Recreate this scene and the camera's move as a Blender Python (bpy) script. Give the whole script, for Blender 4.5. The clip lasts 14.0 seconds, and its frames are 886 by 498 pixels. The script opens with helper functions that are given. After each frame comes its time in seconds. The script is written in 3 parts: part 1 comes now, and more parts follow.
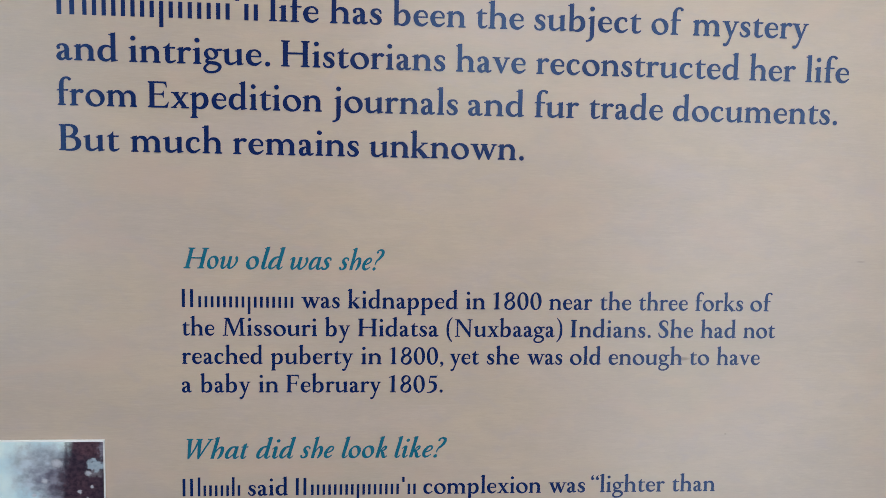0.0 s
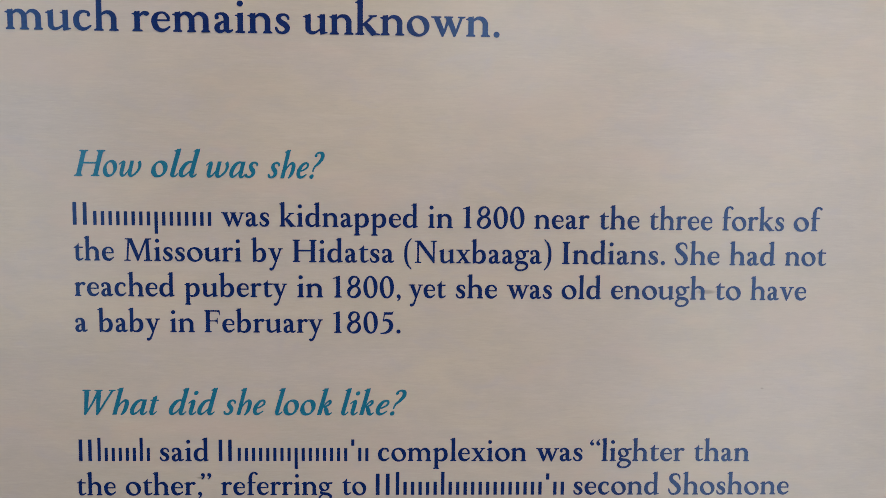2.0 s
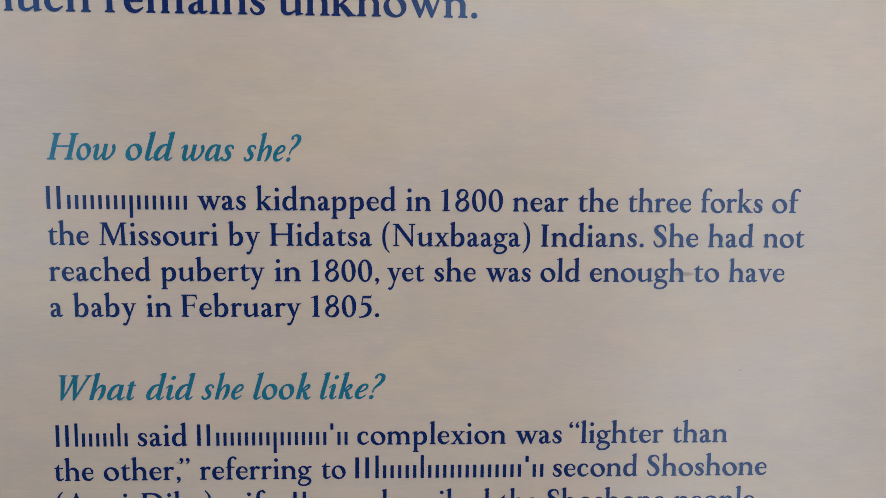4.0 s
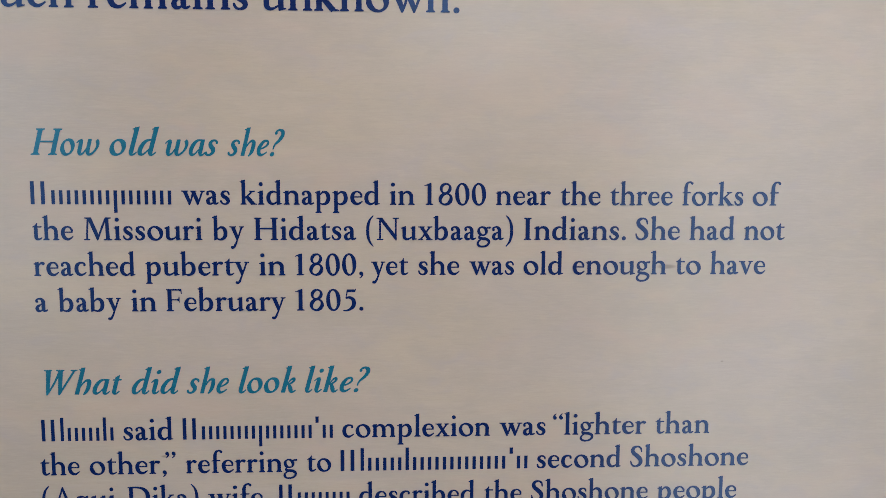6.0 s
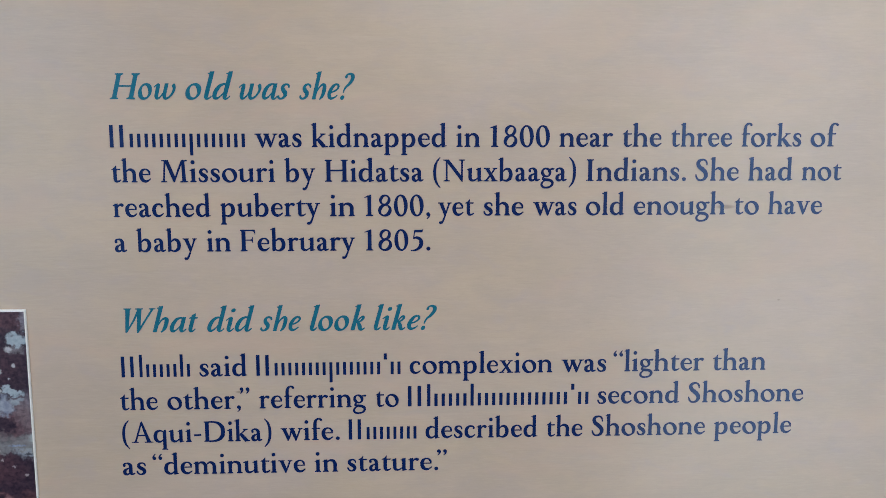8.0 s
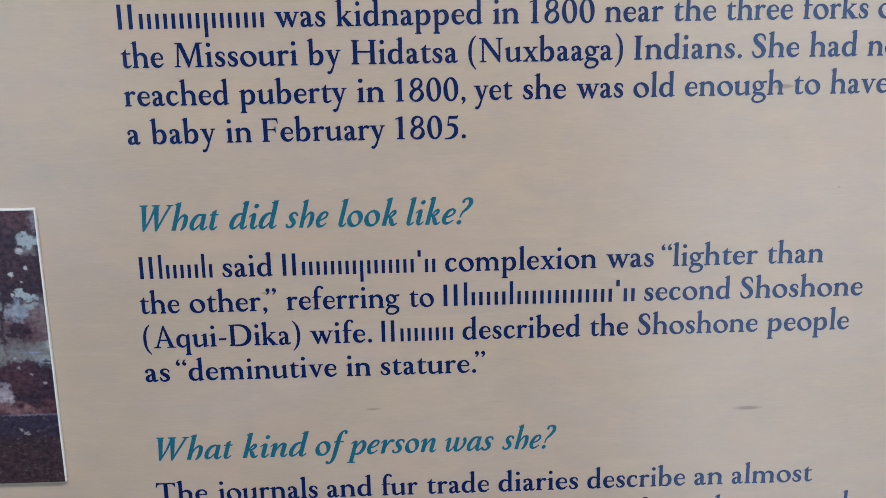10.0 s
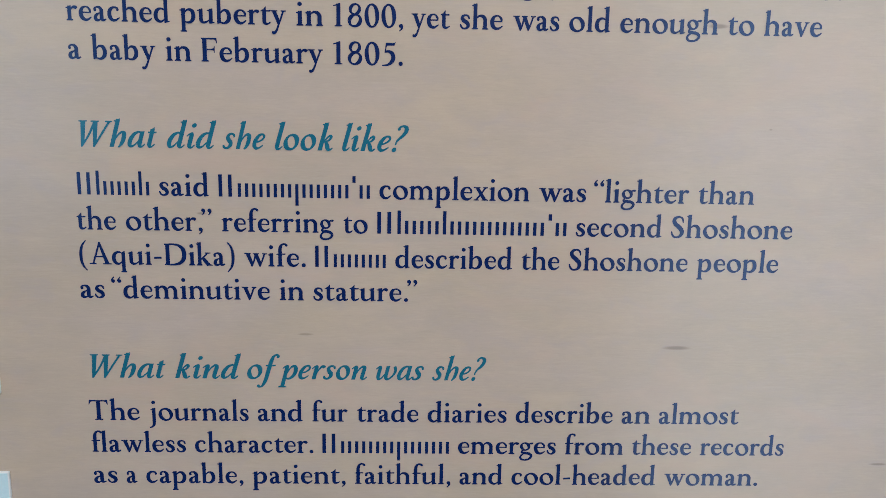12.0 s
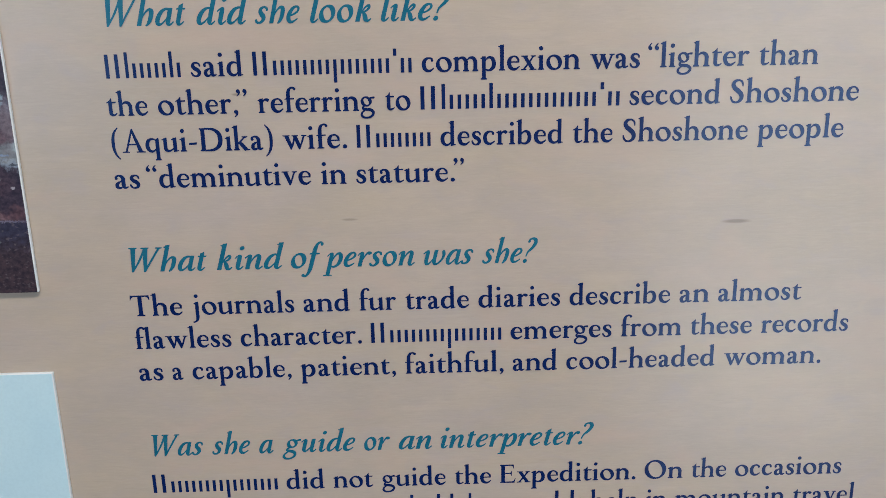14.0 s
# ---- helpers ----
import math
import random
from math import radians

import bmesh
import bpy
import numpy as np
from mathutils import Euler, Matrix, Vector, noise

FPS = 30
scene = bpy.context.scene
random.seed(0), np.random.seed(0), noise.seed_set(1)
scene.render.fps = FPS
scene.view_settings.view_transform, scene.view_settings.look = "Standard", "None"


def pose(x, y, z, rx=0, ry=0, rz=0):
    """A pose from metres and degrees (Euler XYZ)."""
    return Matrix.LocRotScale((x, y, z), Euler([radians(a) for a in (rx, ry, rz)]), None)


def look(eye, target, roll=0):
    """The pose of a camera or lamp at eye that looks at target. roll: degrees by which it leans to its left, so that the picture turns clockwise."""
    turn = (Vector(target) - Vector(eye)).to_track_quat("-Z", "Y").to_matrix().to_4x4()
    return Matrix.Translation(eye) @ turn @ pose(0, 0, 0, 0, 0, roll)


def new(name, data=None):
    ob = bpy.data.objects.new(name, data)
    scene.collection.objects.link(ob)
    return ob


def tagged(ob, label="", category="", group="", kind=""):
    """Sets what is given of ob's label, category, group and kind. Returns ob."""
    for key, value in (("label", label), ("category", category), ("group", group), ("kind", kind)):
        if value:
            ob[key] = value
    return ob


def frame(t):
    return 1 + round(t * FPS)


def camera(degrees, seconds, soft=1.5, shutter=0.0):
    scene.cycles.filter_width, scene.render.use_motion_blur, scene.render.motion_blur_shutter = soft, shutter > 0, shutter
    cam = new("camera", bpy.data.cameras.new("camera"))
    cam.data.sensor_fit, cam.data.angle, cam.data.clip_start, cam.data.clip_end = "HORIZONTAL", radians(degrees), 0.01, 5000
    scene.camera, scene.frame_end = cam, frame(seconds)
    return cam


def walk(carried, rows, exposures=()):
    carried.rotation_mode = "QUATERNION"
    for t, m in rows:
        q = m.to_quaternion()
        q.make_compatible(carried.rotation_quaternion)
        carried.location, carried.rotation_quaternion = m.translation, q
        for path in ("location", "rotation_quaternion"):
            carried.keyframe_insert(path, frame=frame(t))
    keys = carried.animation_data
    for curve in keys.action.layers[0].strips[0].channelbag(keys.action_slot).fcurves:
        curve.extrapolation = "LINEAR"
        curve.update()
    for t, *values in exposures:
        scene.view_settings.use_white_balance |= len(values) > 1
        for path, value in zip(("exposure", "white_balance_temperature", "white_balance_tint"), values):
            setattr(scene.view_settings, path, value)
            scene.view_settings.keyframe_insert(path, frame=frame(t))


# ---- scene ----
# ---- camera and walk ----
cam = camera(54.0, 14.0, soft=0.38)
PATH = [
    (0, pose(0.0996, -0.4666, 1.5931, 84.51, -1.19, -4.60)),
    (0.2, look((0.104, -0.462, 1.589), (0.238, 1.521, 1.365), 0.6)),
    (0.3, look((0.108, -0.453, 1.586), (0.256, 1.525, 1.328), 0.2)),
    (0.4, look((0.108, -0.442, 1.577), (0.294, 1.533, 1.318), 0.4)),
    (0.5, pose(0.1032, -0.4331, 1.5714, 82.71, -0.81, -6.50)),
    (0.7, look((0.112, -0.416, 1.557), (0.315, 1.563, 1.357), 0.7)),
    (0.8, look((0.115, -0.408, 1.552), (0.290, 1.577, 1.375), 0.3)),
    (1, pose(0.1250, -0.3907, 1.5488, 84.88, -0.63, -3.22)),
    (1.2, look((0.131, -0.376, 1.546), (0.247, 1.612, 1.356), 0.9)),
    (1.5, pose(0.1414, -0.3726, 1.5422, 84.52, -0.48, -2.19)),
    (1.7, look((0.144, -0.374, 1.544), (0.204, 1.615, 1.345), 0.4)),
    (2, pose(0.1452, -0.3756, 1.5428, 84.43, -0.64, -1.85)),
    (2.2, look((0.146, -0.378, 1.547), (0.211, 1.608, 1.326), 0.5)),
    (2.5, pose(0.1501, -0.3790, 1.5435, 83.42, -0.82, -2.31)),
    (3, pose(0.1495, -0.3739, 1.5420, 83.72, -0.64, -2.51)),
    (5.5, pose(0.1519, -0.3758, 1.5430, 82.73, -0.34, -2.74)),
    (6, pose(0.1535, -0.3768, 1.5415, 83.13, -0.32, -3.13)),
    (6.5, pose(0.1532, -0.3789, 1.5435, 82.91, -0.32, -3.15)),
    (7, pose(0.1612, -0.3855, 1.5428, 83.44, -0.32, -3.55)),
    (7.2, look((0.162, -0.386, 1.542), (0.274, 1.597, 1.310), 0.4)),
    (7.5, pose(0.1519, -0.3875, 1.5429, 82.59, -0.09, -2.47)),
    (7.7, look((0.144, -0.388, 1.532), (0.243, 1.592, 1.271), -0.3)),
    (7.8, look((0.145, -0.389, 1.534), (0.204, 1.586, 1.228), 0.1)),
    (8, pose(0.1290, -0.3887, 1.5258, 81.76, 0.01, -2.40)),
    (8.2, pose(0.1222, -0.3852, 1.5260, 81.67, 0.52, -2.31)),
    (10.3, pose(0.1164, -0.3661, 1.4916, 77.53, 0.93, -2.19)),
    (10.5, pose(0.1238, -0.3660, 1.4868, 77.68, 0.72, -2.39)),
    (10.7, look((0.134, -0.370, 1.487), (0.218, 1.579, 1.049), -1.0)),
    (11, pose(0.1372, -0.3863, 1.4796, 77.42, 0.33, -1.19)),
    (11.2, look((0.143, -0.384, 1.478), (0.191, 1.566, 1.033), 0.4)),
    (11.5, pose(0.1429, -0.3825, 1.4726, 77.66, -1.02, -1.49)),
    (12, pose(0.1454, -0.3789, 1.4717, 77.73, -1.17, -1.70)),
    (12.5, pose(0.1471, -0.3777, 1.4703, 77.63, -1.08, -1.74)),
    (13, pose(0.1471, -0.3777, 1.4695, 77.59, -1.04, -1.90)),
    (13.2, look((0.151, -0.378, 1.471), (0.205, 1.572, 1.028), 0.6)),
    (13.3, look((0.150, -0.375, 1.469), (0.199, 1.569, 1.004), 0.2)),
    (13.5, pose(0.1431, -0.3731, 1.4601, 75.92, 0.79, -1.70)),
    (13.7, look((0.135, -0.373, 1.446), (0.194, 1.568, 0.967), -0.4)),
    (13.8, look((0.136, -0.372, 1.445), (0.167, 1.561, 0.934), -0.7)),
    (14, pose(0.1304, -0.3694, 1.4402, 74.02, 1.05, -1.37)),
]
EXPOSURES = [(0, -0.11), (3, -0.14), (6.5, -0.11), (8, -0.1), (10.5, -0.02), (12, -0.03), (13, -0.05), (13.4, 0.05), (14, 0.06)]
walk(cam, PATH, EXPOSURES)

# ---- world and light ----
world = bpy.data.worlds.new("world")
scene.world = world
world.use_nodes = True
wn = world.node_tree
sky = wn.nodes.new("ShaderNodeTexSky")
sky.sky_type, sky.sun_disc = "NISHITA", False
sky.sun_elevation, sky.sun_rotation = radians(40), radians(60)
wn.links.new(sky.outputs["Color"], wn.nodes["Background"].inputs["Color"])
wn.nodes["Background"].inputs["Strength"].default_value = 0.08

# room: the panel hangs on the wall y = 0.03; the opposite wall has a large window
X0, X1, Y0, Y1, H = -2.6, 2.6, -1.7, 0.03, 2.6
WIN = (0.65, 1.46, 0.20, 2.2)
# two more windows, unseen and added to shape the glare on the ink
FILL_WIN3 = (0.13, 0.63, 1.64, 2.2)
FILL_WIN2 = (-1.5, -0.55, 1.05, 2.1)


def window_light(w, watts, colour):
    """Daylight of the sky, given in a window's opening; fill light in the added ones."""
    lamp = bpy.data.lights.new("window_light", "AREA")
    lamp.shape, lamp.size, lamp.size_y, lamp.energy, lamp.color = "RECTANGLE", w[1] - w[0] - 0.1, w[3] - w[2] - 0.1, watts, colour
    xm, zm = (w[0] + w[1]) / 2, (w[2] + w[3]) / 2
    new("window_light", lamp).matrix_world = look((xm, Y0 + 0.02, zm), (xm, 0, zm))


window_light(WIN, 11.7, (0.755, 0.88, 1.0))
# fill lamps of the added windows: left side, then upper middle
window_light(FILL_WIN2, 5.0, (0.47, 0.75, 1.0))
window_light(FILL_WIN3, 1.7, (0.70, 0.86, 1.0))

# warm fill lamp, added under the ceiling out of view
lamp = bpy.data.lights.new("fill_light_glow", "AREA")
lamp.shape, lamp.size, lamp.size_y, lamp.energy = "RECTANGLE", 1.1, 0.5, 17.5
lamp.color = (1.0, 0.90, 0.825)
ob = new("fill_light_glow", lamp)
ob.matrix_world = look((0.35, -0.95, H - 0.075), (0.35, -0.95, 0))


# ---- materials ----
def material(name, rough=0.5, metal=0.0, spec=0.5):
    m = bpy.data.materials.new(name)
    m.use_nodes = True
    b = m.node_tree.nodes["Principled BSDF"]
    b.inputs["Roughness"].default_value, b.inputs["Metallic"].default_value = rough, metal
    b.inputs["Specular IOR Level"].default_value = spec
    return m, m.node_tree, b


def node(nt, kind, **values):
    n = nt.nodes.new("ShaderNode" + kind)
    for k, v in values.items():
        if k == "operation":
            n.operation = v
        else:
            n.inputs[k].default_value = v
    return n


def placed(nt, scale=(1, 1, 1), at=(0, 0, 0)):
    """Object coordinates, shifted by -at and stretched."""
    tc = nt.nodes.new("ShaderNodeTexCoord")
    sub = node(nt, "VectorMath", operation="SUBTRACT")
    sub.inputs[1].default_value = at
    mul = node(nt, "VectorMath", operation="MULTIPLY")
    mul.inputs[1].default_value = scale
    nt.links.new(tc.outputs["Object"], sub.inputs[0])
    nt.links.new(sub.outputs[0], mul.inputs[0])
    return mul.outputs[0]


def noisy(nt, scale, detail=4.0, rough=0.55, stretch=(1, 1, 1), at=(0, 0, 0), warp=0.0):
    n = node(nt, "TexNoise", Scale=scale, Detail=detail, Roughness=rough, Distortion=warp)
    nt.links.new(placed(nt, stretch, at), n.inputs["Vector"])
    return n.outputs["Fac"]


def span(nt, value, a, b, c=0.0, d=1.0, smooth=False):
    n = nt.nodes.new("ShaderNodeMapRange")
    if smooth:
        n.interpolation_type = "SMOOTHSTEP"
    nt.links.new(value, n.inputs["Value"])
    for key, v in (("From Min", a), ("From Max", b), ("To Min", c), ("To Max", d)):
        n.inputs[key].default_value = v
    return n.outputs["Result"]


def blend(nt, fac, a, b, how="MIX"):
    n = nt.nodes.new("ShaderNodeMix")
    n.data_type, n.blend_type = "RGBA", how
    for sock, v in ((n.inputs["Factor"], fac), (n.inputs["A"], a), (n.inputs["B"], b)):
        if isinstance(v, (tuple, float, int)):
            sock.default_value = (*v, 1) if isinstance(v, tuple) else v
        else:
            nt.links.new(v, sock)
    return n.outputs["Result"]


def arith(nt, how, a, b):
    n = nt.nodes.new("ShaderNodeMath")
    n.operation = how
    for i, v in enumerate((a, b)):
        if isinstance(v, (float, int)):
            n.inputs[i].default_value = v
        else:
            nt.links.new(v, n.inputs[i])
    return n.outputs[0]


def relief(nt, b, height, strength, distance):
    n = node(nt, "Bump", Strength=strength, Distance=distance)
    nt.links.new(height, n.inputs["Height"])
    nt.links.new(n.outputs[0], b.inputs["Normal"])


def panel_material():
    """Pale birch-coloured board: fine level grain, broad cloudy figure, grey and pink washes, a few dark grain flecks."""
    m, nt, b = material("printed_board", 0.42, 0, 0.5)
    fine = noisy(nt, 1.0, 2, 0.55, (190, 1, 1500))
    speck = noisy(nt, 1.0, 2, 0.6, (1100, 1, 2600), (2, 0, 6))
    blot = noisy(nt, 1.0, 3, 0.5, (60, 1, 110), (5, 0, 2), warp=0.3)
    mid = noisy(nt, 1.0, 4, 0.6, (22, 1, 330), warp=0.4)
    broad = noisy(nt, 1.0, 4, 0.55, (9, 1, 19), warp=0.7)
    hue = noisy(nt, 1.0, 3, 0.5, (10, 1, 24), (3.1, 0, 1.7), warp=0.6)
    c = blend(nt, span(nt, hue, 0.36, 0.66), (0.530, 0.458, 0.384), (0.502, 0.443, 0.414))
    c = blend(nt, span(nt, broad, 0.36, 0.68, 0.0, 0.50), c, (0.430, 0.384, 0.330))
    c = blend(nt, span(nt, mid, 0.46, 0.74, 0.0, 0.09), c, (0.41, 0.355, 0.315))
    c = blend(nt, span(nt, fine, 0.48, 0.70, 0.0, 0.16), c, (0.60, 0.550, 0.480))
    c = blend(nt, span(nt, noisy(nt, 1.0, 3, 0.6, (120, 1, 1100), (9, 0, 4), warp=0.5), 0.50, 0.76, 0.0, 0.15), c, (0.33, 0.292, 0.25))
    c = blend(nt, span(nt, speck, 0.50, 0.75, 0.0, 0.14), c, (0.36, 0.320, 0.285))
    c = blend(nt, span(nt, noisy(nt, 1.0, 3, 0.6, (26, 1, 300), (1, 0, 8), warp=0.5), 0.55, 0.74, 0.0, 0.20), c, (0.60, 0.542, 0.485))
    c = blend(nt, span(nt, blot, 0.40, 0.70, 0.0, 0.26), c, (0.412, 0.372, 0.345))
    # yellow, peach and mauve mottling of the print
    tint = noisy(nt, 1.0, 3, 0.6, (55, 1, 100), (7, 0, 3), warp=0.8)
    peach = noisy(nt, 1.0, 3, 0.6, (16, 1, 34), (2, 0, 5), warp=1.0)
    c = blend(nt, span(nt, tint, 0.54, 0.72, 0.0, 0.24), c, (0.55, 0.475, 0.36))
    c = blend(nt, span(nt, tint, 0.46, 0.28, 0.0, 0.34), c, (0.44, 0.400, 0.430))
    c = blend(nt, span(nt, peach, 0.52, 0.68, 0.0, 0.36), c, (0.54, 0.430, 0.365))
    # dark lens-shaped grain flecks: centre x, z, half length, half height
    for x, z, rx, rz, k in ((0.2668, 1.3441, 0.0068, 0.0012, 0.60), (0.0967, 1.3488, 0.0036, 0.0006, 0.45), (0.2738, 1.4880, 0.0045, 0.0011, 0.7),
                            (0.3691, 1.2866, 0.0050, 0.0007, 0.6), (0.0519, 1.4038, 0.0022, 0.0006, 0.6), (0.3010, 1.4447, 0.0008, 0.0005, 0.4), (0.3744, 1.5438, 0.0032, 0.0005, 0.35)):
        d = node(nt, "VectorMath", operation="LENGTH")
        nt.links.new(placed(nt, (1 / rx, 0, 1 / rz), (x, 0, z)), d.inputs[0])
        ragged = arith(nt, "ADD", d.outputs["Value"], span(nt, mid, 0.3, 0.7, -0.25, 0.25))
        c = blend(nt, span(nt, ragged, 0.35, 1.15, k, 0.0, True), c, (0.20, 0.175, 0.16))
    nt.links.new(c, b.inputs["Base Color"])
    nt.links.new(span(nt, mid, 0.3, 0.7, 0.205, 0.245), b.inputs["Roughness"])
    relief(nt, b, fine, 0.008, 0.0003)
    return m


def ink_material(name, colour, light):
    """Printed ink on the board: the grain shows through faintly."""
    m, nt, b = material(name, 0.17, 0, 0.58)
    # blue of the reflected sky, put into the ink's own specular colour
    b.inputs["Specular Tint"].default_value = (0.58, 0.80, 1.0, 1)
    fine = noisy(nt, 1.0, 4, 0.7, (75, 1, 1900))
    blot = noisy(nt, 240, 3, 0.6)
    c = blend(nt, span(nt, fine, 0.45, 0.75, 0.0, 0.5), colour, light)
    c = blend(nt, span(nt, blot, 0.4, 0.7, 0.0, 0.3), c, light)
    nt.links.new(c, b.inputs["Base Color"])
    relief(nt, b, fine, 0.05, 0.0003)
    return m


def painting_material():
    """A print of a painted landscape: pale sky, misty and dark trees with gaps of light, bushes, water, an earthy bank and dark ground.
    Object origin at the print's lower right corner; soft-edged masses, in mm."""
    m, nt, b = material("landscape_print", 0.34, 0, 0.45)
    raw = placed(nt, (1000, 0, 1000))
    where = raw
    for scale, amount in ((0.14, 10.0), (0.42, 5.5), (1.1, 2.2)):
        n = node(nt, "TexNoise", Scale=scale, Detail=2.0, Roughness=0.6)
        nt.links.new(raw, n.inputs["Vector"])
        off = node(nt, "VectorMath", operation="MULTIPLY_ADD")
        off.inputs[1].default_value, off.inputs[2].default_value = (amount, 0, amount), (-amount / 2, 0, -amount / 2)
        nt.links.new(n.outputs["Color"], off.inputs[0])
        add = node(nt, "VectorMath", operation="ADD")
        nt.links.new(where, add.inputs[0])
        nt.links.new(off.outputs[0], add.inputs[1])
        where = add.outputs[0]
    ragged = node(nt, "VectorMath", operation="ADD")
    nt.links.new(raw, ragged.inputs[0])
    nt.links.new(off.outputs[0], ragged.inputs[1])
    brushed = ragged.outputs[0]
    leaf = noisy(nt, 420, 3, 0.62, (1, 1, 1.2))
    dab = noisy(nt, 620, 1, 0.4, (1, 1, 1.6), (1, 0, 2))
    puff = noisy(nt, 150, 4, 0.60, (1, 1, 1.3))
    state = {"c": blend(nt, span(nt, noisy(nt, 60, 3, 0.5), 0.35, 0.65), (0.50, 0.74, 0.88), (0.70, 0.88, 0.94))}

    def mass(x, z, rx, rz, dark, light, soft=0.3, strength=1.0, exact=False, grain=leaf):
        sub = node(nt, "VectorMath", operation="SUBTRACT")
        sub.inputs[1].default_value = (x, 0, z)
        nt.links.new(brushed if exact else where, sub.inputs[0])
        mul = node(nt, "VectorMath", operation="MULTIPLY")
        mul.inputs[1].default_value = (1 / rx, 0, 1 / rz)
        nt.links.new(sub.outputs[0], mul.inputs[0])
        d = node(nt, "VectorMath", operation="LENGTH")
        nt.links.new(mul.outputs[0], d.inputs[0])
        fac = span(nt, d.outputs["Value"], 1 - soft, 1 + soft, strength, 0.0, True)
        state["c"] = blend(nt, fac, state["c"], blend(nt, span(nt, grain, 0.36, 0.66), dark, light))

    mist, grey = ((0.17, 0.18, 0.27), (0.46, 0.55, 0.68)), ((0.12, 0.11, 0.16), (0.25, 0.25, 0.33))
    dark, red = ((0.014, 0.009, 0.026), (0.058, 0.036, 0.060)), ((0.040, 0.018, 0.034), (0.135, 0.066, 0.090))
    gap = ((0.27, 0.36, 0.46), (0.37, 0.47, 0.58))
    mass(-33, 112, 14, 10, *mist, 0.6, 0.8, grain=puff)
    mass(-29, 101, 15, 9, *mist, 0.5, 0.9, grain=puff)
    mass(-22, 98, 9, 16, (0.07, 0.06, 0.10), (0.26, 0.26, 0.35), 0.5, 0.85, grain=puff)
    mass(-60, 97, 3.6, 9, *red, 0.25)
    mass(-95, 92, 24, 16, *grey, 0.4)
    mass(-6.5, 100, 16, 34, *dark, 0.22)
    mass(-8, 119.5, 9, 5.0, *red, 0.4, 0.75)
    mass(-12, 99, 9, 8, *red, 0.7, 0.3)
    mass(-0.5, 119, 2.6, 5, *grey, 0.4)
    mass(-3, 75, 8, 10, *grey, 0.4, 0.8)
    mass(-4.2, 109.8, 5.2, 3.2, *gap, 0.25)
    mass(-4.0, 105.2, 3.6, 1.7, (0.09, 0.08, 0.10), (0.20, 0.20, 0.25), 0.4, 0.9)
    mass(-8.6, 86.6, 4.3, 2.0, *gap, 0.25)
    mass(-14, 72, 16, 9, *red, 0.3, 0.9)
    mass(-12.5, 79.5, 4.6, 4.6, (0.20, 0.25, 0.38), (0.34, 0.41, 0.54), 0.35, 0.9)
    mass(-12, 70.5, 4.5, 3.2, *dark, 0.25)
    mass(-3.5, 76, 4, 6, (0.12, 0.09, 0.12), (0.22, 0.19, 0.23), 0.6, 0.8)
    mass(-5.5, 82, 2.6, 1.6, *gap, 0.5, 0.7)
    mass(-18.6, 74, 1.3, 15, *dark, 0.3, 0.9)
    mass(-19.6, 112, 0.8, 14, *dark, 0.7, 0.7, True)
    for x, z, r in ((-8.4, 106.0, 1.5), (-6.6, 98.4, 0.9), (-13.0, 95.8, 1.1), (-13.4, 86.8, 0.8), (-24.5, 111.5, 2.7), (-31, 102.0, 1.6), (-9, 92.5, 0.5), (-36.5, 94, 1.1)):
        mass(x, z, r, r * 0.85, (0.44, 0.48, 0.58), (0.56, 0.61, 0.70), 0.45, 0.85, True)
    mass(-80, 36, 120, 25, *dark, 0.06)
    mass(-70, 61, 95, 5, (0.07, 0.055, 0.075), (0.16, 0.14, 0.17), 0.25, 0.85)
    mass(-4, 56, 7.5, 2.5, (0.19, 0.23, 0.31), (0.29, 0.34, 0.42), 0.3)
    mass(-7.4, 61, 3.6, 0.5, (0.14, 0.22, 0.40), (0.26, 0.34, 0.50), 0.4, 0.9, True)
    mass(-2.2, 56.9, 2.2, 0.35, (0.02, 0.025, 0.04), (0.04, 0.05, 0.08), 0.4, 0.9, True)
    mass(-12, 47.5, 15, 10.0, *dark, 0.14)
    mass(-110, 48, 82, 13, *dark, 0.14)
    mass(-15, 50, 9, 7, *red, 0.6, 0.5)
    mass(-23, 40, 3.6, 6.0, (0.24, 0.23, 0.33), (0.46, 0.44, 0.54), 0.4, 0.9)
    for x, z in ((-14.5, 54.2), (-4.0, 47.0), (-15.5, 58.5), (-9.2, 51.0)):
        mass(x, z, 0.7, 0.6, (0.36, 0.34, 0.40), (0.52, 0.50, 0.56), 0.5, 0.8, True)
    mass(-70, 35, 95, 3.4, (0.055, 0.026, 0.040), (0.125, 0.062, 0.080), 0.4, 0.95)
    mass(-17, 35.2, 9, 1.8, (0.15, 0.08, 0.10), (0.28, 0.18, 0.21), 0.6, 0.8)
    sep = nt.nodes.new("ShaderNodeSeparateXYZ")
    nt.links.new(raw, sep.inputs[0])
    z = sep.outputs["Z"]
    low = blend(nt, span(nt, leaf, 0.36, 0.66), (0.018, 0.013, 0.026), (0.068, 0.042, 0.054))
    cool = blend(nt, span(nt, leaf, 0.36, 0.66), (0.016, 0.016, 0.042), (0.044, 0.038, 0.078))
    g = blend(nt, span(nt, arith(nt, "ADD", z, span(nt, leaf, 0.3, 0.7, -5, 5)), 19, 27), low, cool)
    g = blend(nt, span(nt, dab, 0.62, 0.72, 0, 0.6), g, (0.15, 0.125, 0.14))
    state["c"] = blend(nt, span(nt, arith(nt, "ADD", z, span(nt, leaf, 0.3, 0.7, -0.6, 0.6)), 32.6, 31.8, 0, 1), state["c"], g)
